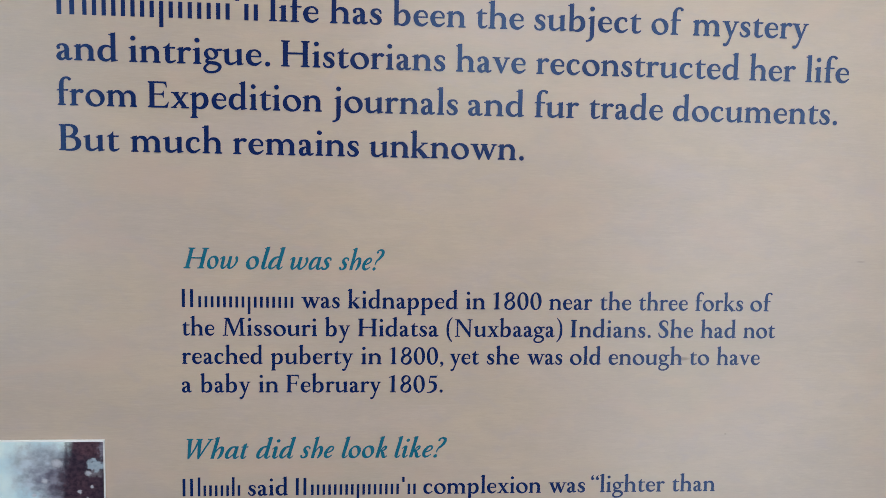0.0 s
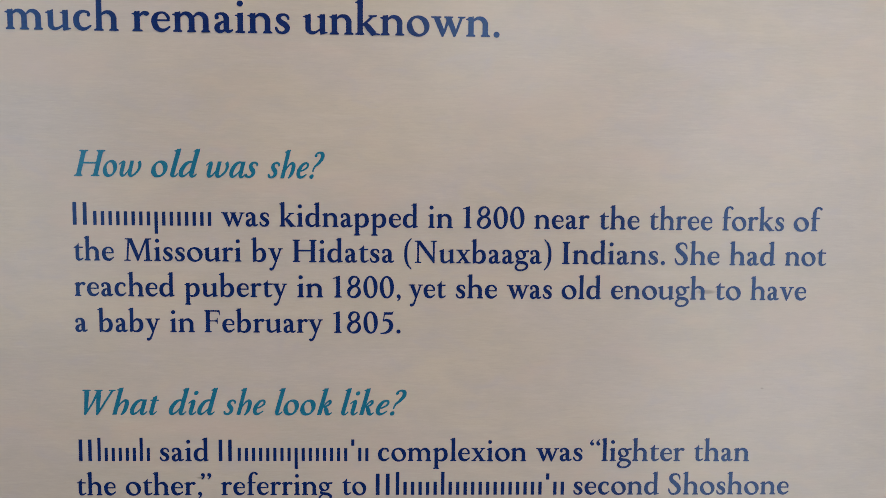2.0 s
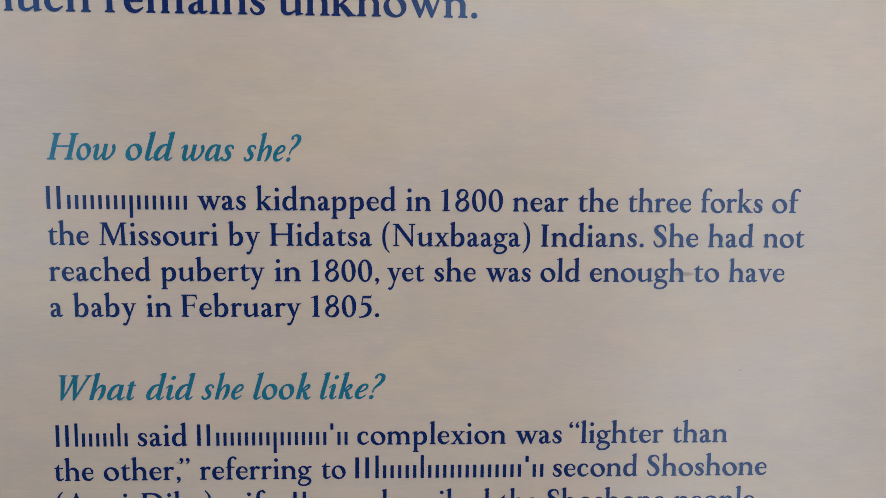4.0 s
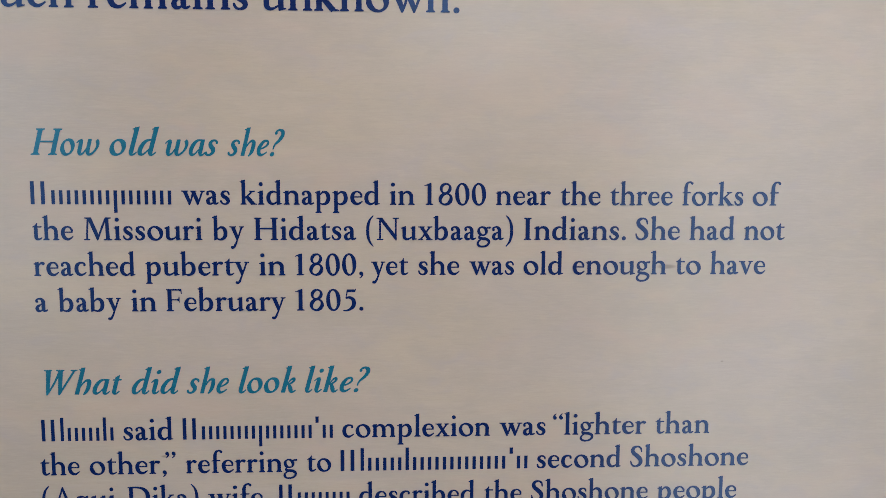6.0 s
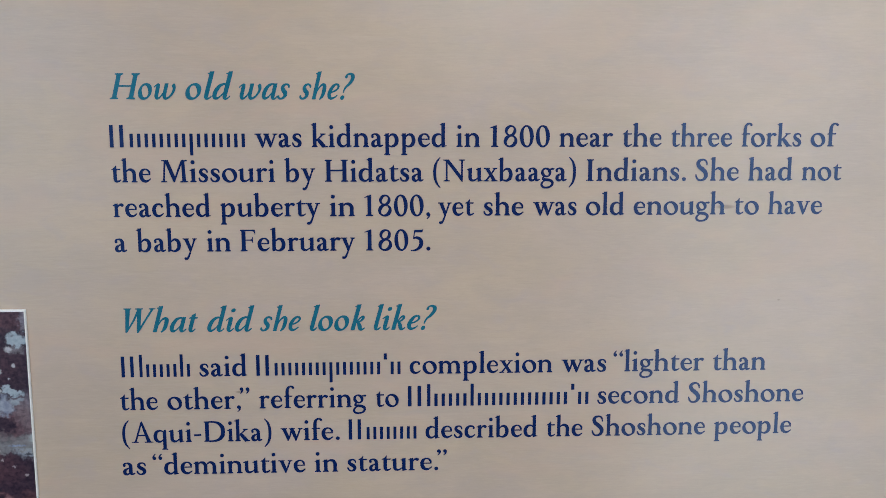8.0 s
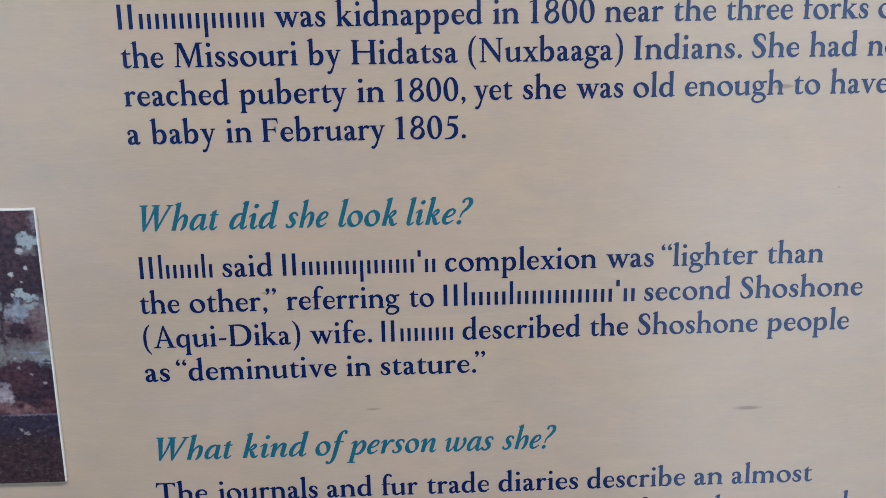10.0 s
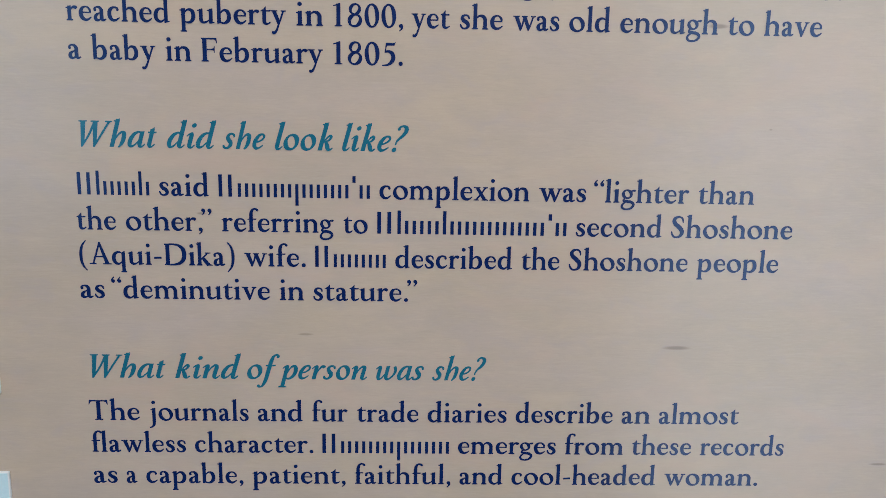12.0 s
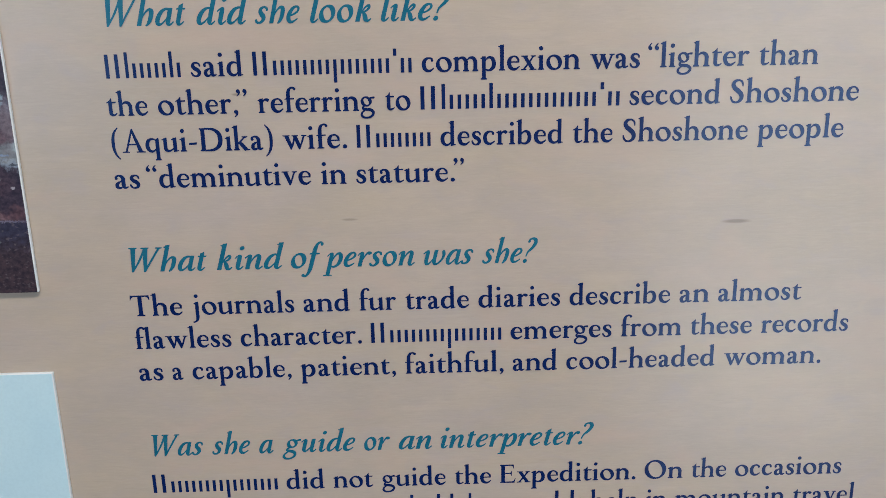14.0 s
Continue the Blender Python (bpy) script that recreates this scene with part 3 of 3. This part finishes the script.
        p.slab(40, 228, 0), p.slab(610, 856, 0), p.slab(72, 262, C, -1), p.slab(664, 836, C, -1)
    elif ch == "N":
        p.stem(122, 10, 640, 44), p.slab(44, 246, 0), p.poly((78, C), (214, C), (646, 120), (646, -14), (620, -14)), p.slab(36, 200, C, -1)
        p.stem(602, 0, C, 44), p.slab(526, 722, C, -1)
    elif ch == "O":
        p.ring(390, 336, 342, 350, 122, 46)
    elif ch == "S":
        p.stroke((404, 474, 20), (392, 560, 42), (358, 622, 46), (276, 656, 44), (170, 624, 78), (124, 538, 104), (164, 440, 116), (264, 356, 124), (356, 258, 122), (382, 158, 110), (338, 64, 80), (246, 18, 48), (150, 32, 50), (88, 110, 46), (66, 202, 20))
    elif ch == "T":
        p.stem(265, 0, 650, 110), p.foot(265, w=110, left=66, right=66)
        p.poly((44, C + 6), (28, 520), (50, 516), (90, 602), (140, 624), (500, 624), (550, 602), (592, 516), (614, 520), (598, C + 6), (540, C), (100, C))
    elif ch == "0":
        p.ring(245, 322, 208, 336, 108, 42, 12)
    elif ch == "1":
        p.stem(186, 0, 640, 104), p.foot(186, w=104, left=60, right=60), p.poly((290, 560), (290, 662), (276, 662), (84, 588), (84, 564), (186, 580))
    elif ch == "5":
        p.poly((152, 640), (392, 640), (418, 668), (432, 664), (396, 560), (146, 560)), p.poly((152, 640), (184, 600), (150, 392), (112, 366))
        p.stroke((118, 372, 30), (220, 398, 66), (326, 346, 96), (366, 226, 110), (326, 106, 94), (222, 20, 58), (116, -6, 34), (40, -4, 22))
    elif ch == "8":
        p.ring(244, 494, 170, 164, 84, 40, -25), p.ring(244, 178, 204, 190, 100, 42, -25)
    elif ch == ".":
        p.dot(112, 50, 63)
    elif ch == ",":
        comma(p, 110, 50)
    elif ch == "(":
        p.stroke((272, 738, 18), (168, 612, 50), (112, 450, 76), (98, 270, 84), (112, 94, 76), (168, -66, 50), (272, -196, 18))
    elif ch == ")":
        p.stroke((58, 738, 18), (162, 612, 50), (218, 450, 76), (232, 270, 84), (218, 94, 76), (162, -66, 50), (58, -196, 18))
    elif ch == "-":
        p.poly((42, 186), (276, 200), (276, 264), (42, 250))
    elif ch == "“":
        quote(p, 130, -1), quote(p, 318, -1)
    elif ch == "”":
        quote(p, 120, 1), quote(p, 308, 1)


def cursive(p, ch):
    """The italic letters, drawn upright and slanted afterwards."""
    X, A, C, D = XH * 1000, ASC * 1000, CAP * 1000, DESC * 1000
    if ch in "ad":
        p.stroke((306, 384, 34), (228, 394, 48), (140, 336, 82), (84, 206, 98), (84, 84, 88), (134, 24, 60), (200, 50, 36), (270, 140, 24), (312, 220, 20))
        p.stem(282, 120, A if ch == "d" else X + 4, 95), p.out(330)
        if ch == "d":
            p.flag(282, A, 95, 50)
    elif ch == "e":
        p.stroke((92, 178, 26), (190, 206, 36), (278, 270, 44), (296, 344, 50), (240, 393, 42), (150, 352, 72), (86, 220, 98), (90, 96, 90), (152, 28, 66), (232, 40, 40), (320, 108, 20))
    elif ch == "f":
        p.stroke((286, 640, 50), (258, 688, 50), (204, 700, 42), (152, 640, 66), (130, 490, 94), (126, 200, 96), (124, 0, 92), (102, -146, 70), (60, -222, 46), (8, -234, 46), (-28, -206, 56)), p.dot(272, 642, 36), p.dot(-20, -202, 38)
        p.poly((20, 370), (268, 370), (276, 412), (28, 412))
    elif ch == "g":
        p.ring(186, 276, 146, 138, 84, 36, 28), p.stroke((278, 356, 32), (340, 384, 44), (410, 388, 44))
        p.stroke((140, 150, 28), (86, 112, 44), (96, 68, 62), (190, 40, 76), (284, 10, 76), (332, -60, 68), (308, -140, 52), (220, -192, 42), (112, -190, 48), (36, -134, 60), (40, -58, 46), (100, 6, 34), (150, 42, 26))
    elif ch == "h":
        p.stem(72, 0, A, 95), p.flag(72, A, 95, 50)
        p.stroke((158, 190, 18), (206, 310, 32), (282, 384, 56), (346, 348, 90), (362, 236, 98), (352, 124, 88), (322, 44, 58), (280, -4, 24))
    elif ch == "i":
        p.entry(122), p.out(122), p.dot(130, 592, 58)
    elif ch == "k":
        p.stem(72, 0, A, 95), p.flag(72, A, 95, 50)
        p.stroke((158, 190, 20), (216, 324, 32), (284, 384, 52), (318, 338, 56), (270, 262, 42), (168, 222, 30))
        p.stroke((206, 236, 44), (268, 128, 88), (310, 44, 80), (362, 18, 44), (424, 70, 18))
    elif ch == "l":
        p.stem(74, 120, A, 95), p.flag(74, A, 95, 50), p.out(122)
    elif ch in "nr":
        p.entry(118), p.stem(71, 0, 200, 95)
        if ch == "n":
            p.stroke((156, 170, 18), (210, 306, 32), (284, 382, 56), (342, 346, 90), (346, 240, 96), (342, 130, 95)), p.out(342)
        else:
            p.stroke((156, 170, 18), (206, 310, 34), (258, 376, 56), (312, 366, 84), (338, 336, 60))
    elif ch == "o":
        p.ring(208, 203, 182, 214, 98, 42, 30)
    elif ch == "p":
        p.entry(128), p.stem(81, D, 200, 95), p.slab(20, 246, D)
        p.stroke((166, 170, 18), (216, 310, 34), (296, 384, 58), (366, 330, 92), (386, 212, 98), (350, 90, 84), (272, 20, 54), (196, 20, 38), (160, 50, 30))
    elif ch == "s":
        p.stroke((278, 300, 30), (262, 358, 42), (196, 394, 40), (124, 364, 66), (106, 300, 86), (146, 232, 94), (206, 172, 96), (222, 100, 86), (178, 36, 58), (112, 18, 40), (56, 48, 46), (36, 104, 36))
    elif ch == "t":
        p.poly((26, 370), (238, 370), (248, 412), (34, 412)), p.stem(82, 120, 480, 92), p.poly((82, 470), (174, 470), (174, 520), (160, 520)), p.out(128)
    elif ch == "u":
        p.entry(122), p.stroke((122, 170, 95), (124, 90, 90), (158, 26, 62), (218, 46, 38), (286, 140, 24), (316, 210, 18)), p.stem(288, 110, X, 95), p.out(336)
    elif ch == "w":
        p.entry(120), p.stroke((120, 170, 95), (124, 90, 92), (162, 24, 62), (230, 50, 36), (300, 170, 24), (330, 260, 20))
        p.stem(294, 150, X, 92), p.stroke((340, 170, 92), (346, 90, 90), (388, 24, 62), (462, 40, 44), (546, 140, 50), (578, 260, 68), (552, 350, 78), (516, 388, 60))
    elif ch == "W":
        for x in (0, 300):
            p.poly((88 + x, C), (212 + x, C), (306 + x, 120), (280 + x, -12), (244 + x, -12)), p.stroke((268 + x, 0, 30), (380 + x, 330, 44), ((500 if x else 440) + x, 660, 42))
            p.slab(44 + x, 250 + x, C, -1)
        p.slab(700, 870, C, -1)
    elif ch == "H":
        for x in (80, 540):
            p.stem(x, 0, C, 112), p.foot(x, w=112, left=62, right=62), p.foot(x, C, 112, 62, 62, -1)
        p.poly((190, 322), (544, 322), (544, 364), (190, 364))
    elif ch == "?":
        p.dot(110, 46, 60), p.dot(96, 588, 40)
        p.stroke((78, 590, 36), (110, 644, 42), (190, 668, 48), (270, 620, 88), (282, 520, 92), (220, 400, 72), (140, 310, 46), (112, 230, 32), (112, 170, 26))


GLYPHS = {}


def glyph(ch, italic):
    """Vertices, faces and advance of a letter, one unit to the em."""
    if (ch, italic) not in GLYPHS:
        p = Pen()
        (cursive if italic else roman)(p, ch)
        verts = [(x + SLANT * y, y, z) for x, y, z in p.verts] if italic else p.verts
        GLYPHS[ch, italic] = verts, p.faces, (ITALIC if italic else ADVANCE)[ch] / 1000
    return GLYPHS[ch, italic]


KERN = {"fl": -0.020, "ft": -0.02, ",”": -0.15, ".”": -0.15, "ry": -0.02, "ty": -0.02, "wa": -0.01, "av": -0.01}


def bars(shape):
    """Plain upright bars in place of a word, two to a letter: C capital, d tall, o low, p hanging, ’ small and high."""
    verts, faces, pen = [], [], 0.0
    for c in shape:
        heights = {"C": ((0, CAP), (0, CAP)), "d": ((0, ASC), (0, XH)), "o": ((0, XH), (0, XH)), "p": ((DESC, XH), (0, XH)), "’": ((0.48, 0.68),)}[c]
        for lo, hi in heights:
            w, gap = (0.110, 0.180) if c == "C" else (0.098, 0.120)
            k = len(verts)
            verts += [(pen, lo, 0), (pen + w, lo, 0), (pen + w, hi, 0), (pen, hi, 0)]
            faces.append((k, k + 1, k + 2, k + 3))
            pen += w + gap
    return verts, faces


def word(text, italic):
    if text[0] == "#":
        return bars(text[1:])
    verts, faces, pen = [], [], 0.0
    for i, ch in enumerate(text):
        pen += KERN.get(text[i - 1:i + 1], 0.0)
        v, f, adv = glyph(ch, italic)
        k = len(verts)
        verts += [(x + pen, y, z + i % 2 * 0.0011) for x, y, z in v]
        faces += [tuple(j + k for j in q) for q in f]
        pen += adv
    return verts, faces


STYLES = {  # em size in m, italic, ink, gap between words in mm, part name
    "intro": (0.0200, False, NAVY, 5.4, "intro_line"),
    "body": (0.01450, False, NAVY, 4.2, "text_line"),
    "head": (0.01650, True, TEAL, 3.9, "heading"),
}


def line(style, z, text, starts, end, gaps={}):
    """One printed line: baseline height z in m; where each word begins, and the last one ends, in mm. gaps: where the space after a word differs."""
    size, italic, ink, gap, name = STYLES[style]
    verts, faces = [], []
    stops = [s - gaps.get(i, gap) for i, s in enumerate(starts[1:])] + [end]
    for text_word, a, b in zip(text.split(), starts, stops):
        v, f = word(text_word, italic)
        lo, hi = min(p[0] for p in v), max(p[0] for p in v)
        k, n = (b - a) / 1000 / (hi - lo), len(verts)
        verts += [(a / 1000 + (x - lo) * k, -0.00015 - y2 * size * 0.4, z + y * size) for x, y, y2 in v]
        faces += [tuple(i + n for i in q) for q in f]
    me = bpy.data.meshes.new(name)
    me.from_pydata(verts, [], faces)
    me.materials.append(ink)
    ob = new(name, me)
    ob.parent = panel
    ob["label"] = {"intro": "large dark blue serif introduction line", "body": "dark blue serif text line", "head": "teal italic question heading"}[style]
    return ob


line("intro", 1.6658, "#Coooopooo’o life has been the subject of mystery", [-61.8, 44.7, 76.1, 108.8, 153.0, 184.2, 248.0, 270.8], 335.8)
line("intro", 1.6428, "and intrigue. Historians have reconstructed her life", [-62.3, -26.3, 51.1, 142.7, 185.9, 303.6, 335.4], 360.6)
line("intro", 1.6199, "from Expedition journals and fur trade documents.", [-62.5, -16.9, 78.0, 149.9, 185.7, 215.6, 262.0], 355.3)
line("intro", 1.5968, "But much remains unknown.", [-61.9, -26.0, 26.3, 97.6], 180.8)
line("head", 1.5361, "How old was she?", [0.4, 33.0, 56.2, 82.3], 106.7, gaps={1: 2.2})
line("body", 1.5153, "#Coooopooo was kidnapped in 1800 near the three forks of", [-0.5, 62.3, 87.1, 151.1, 166.1, 197.2, 225.7, 247.7, 279.8, 311.5], 324.1)
line("body", 1.5000, "the Missouri by Hidatsa (Nuxbaaga) Indians. She had not", [-0.5, 20.8, 75.0, 92.8, 140.9, 209.8, 259.4, 283.6, 308.3], 326.9, gaps={4: 4.7})
line("body", 1.4846, "reached puberty in 1800, yet she was old enough to have", [-0.7, 46.2, 94.6, 110.1, 143.0, 163.5, 185.9, 209.9, 231.7, 278.0, 293.6], 318.8, gaps={3: 3.4})
line("body", 1.4690, "a baby in February 1805.", [-0.8, 8.8, 39.7, 54.6, 110.0], 139.6)
line("head", 1.4323, "What did she look like?", [1.4, 38.4, 62.2, 84.6, 113.6], 142.5, gaps={1: 2.2})
line("body", 1.4114, "#Cdood said #Coooopooo’o complexion was “lighter than", [-0.9, 34.1, 59.9, 129.9, 200.2, 224.4, 271.4], 296.5, gaps={4: 3.2})
line("body", 1.3959, "the other,” referring to #Cdoodoooooo’o second Shoshone", [-2.2, 19.0, 60.7, 114.1, 129.0, 217.4, 260.3], 315.4)
line("body", 1.3803, "(Aqui-Dika) wife. #Coooo described the Shoshone people", [-2.1, 70.1, 101.5, 137.1, 193.7, 215.1, 273.3], 310.5)
line("body", 1.3648, "as “deminutive in stature.”", [-2.7, 11.0, 85.4, 100.5], 147.1, gaps={0: 3.0})
line("head", 1.3273, "What kind of person was she?", [-0.6, 37.2, 69.9, 83.8, 128.6, 154.6], 179.3, gaps={1: 2.4, 2: -1.2})
line("body", 1.3066, "The journals and fur trade diaries describe an almost", [-2.7, 24.5, 74.3, 99.2, 120.0, 152.8, 193.9, 243.8, 261.4], 299.4)
line("body", 1.2908, "flawless character. #Coooopooo emerges from these records", [-2.5, 44.9, 103.9, 167.3, 217.7, 249.6, 282.2], 322.4)
line("body", 1.2752, "as a capable, patient, faithful, and cool-headed woman.", [-2.5, 12.6, 21.7, 71.0, 118.9, 168.4, 193.1, 266.1], 311.4)
line("head", 1.2366, "Was she a guide or an interpreter?", [-0.5, 27.0, 49.0, 59.7, 98.3, 114.6, 134.3], 206.8)
line("body", 1.2171, "#Coooopooo did not guide the Expedition. On the occasions", [-2.5, 60.6, 82.9, 106.1, 140.8, 162.5, 231.9, 254.6, 275.7], 327.3)
line("body", 1.2016, "#oooo #oooooo #ooododd #doo #ooodd help in mountain travel,", [-2.3, 40.0, 100.0, 147.4, 166.6, 206.2, 233.4, 247.5, 305.1], 337.9)


# ---- mounted prints ----
def mounted_print(name, label, right, top, width, height, deep, mat, margins):
    """A print on white mount board, glued to the panel; origin at its lower right corner. margins: right, top, bottom."""
    t = thing(name, label, "picture", (right, 0, top - height))
    part("mount", bevel(box(bmesh.new(), -width, 0, -deep, -0.0002, 0, height), 0.0005, 2), WHITE_CORE, t, "white mount board")
    er, et, eb = margins
    p = part("print", box(bmesh.new(), -width + er, -er, -deep - 0.00025, -deep - 0.00005, eb, height - et), mat, t)
    return t, p


EDGES = (0.0005, 0.0009, 0.0002)
mounted_print("landscape_picture", "mounted colour print of dark autumn trees beside a river", -0.0412, 1.4436, 0.172, 0.1240, 0.0022, PAINTING, EDGES)
mounted_print("pale_picture", "mounted pale blue print below the landscape picture", -0.0407, 1.2812, 0.172, 0.1240, 0.0022, PALE, (0.0005, 0.0005, 0.0002))
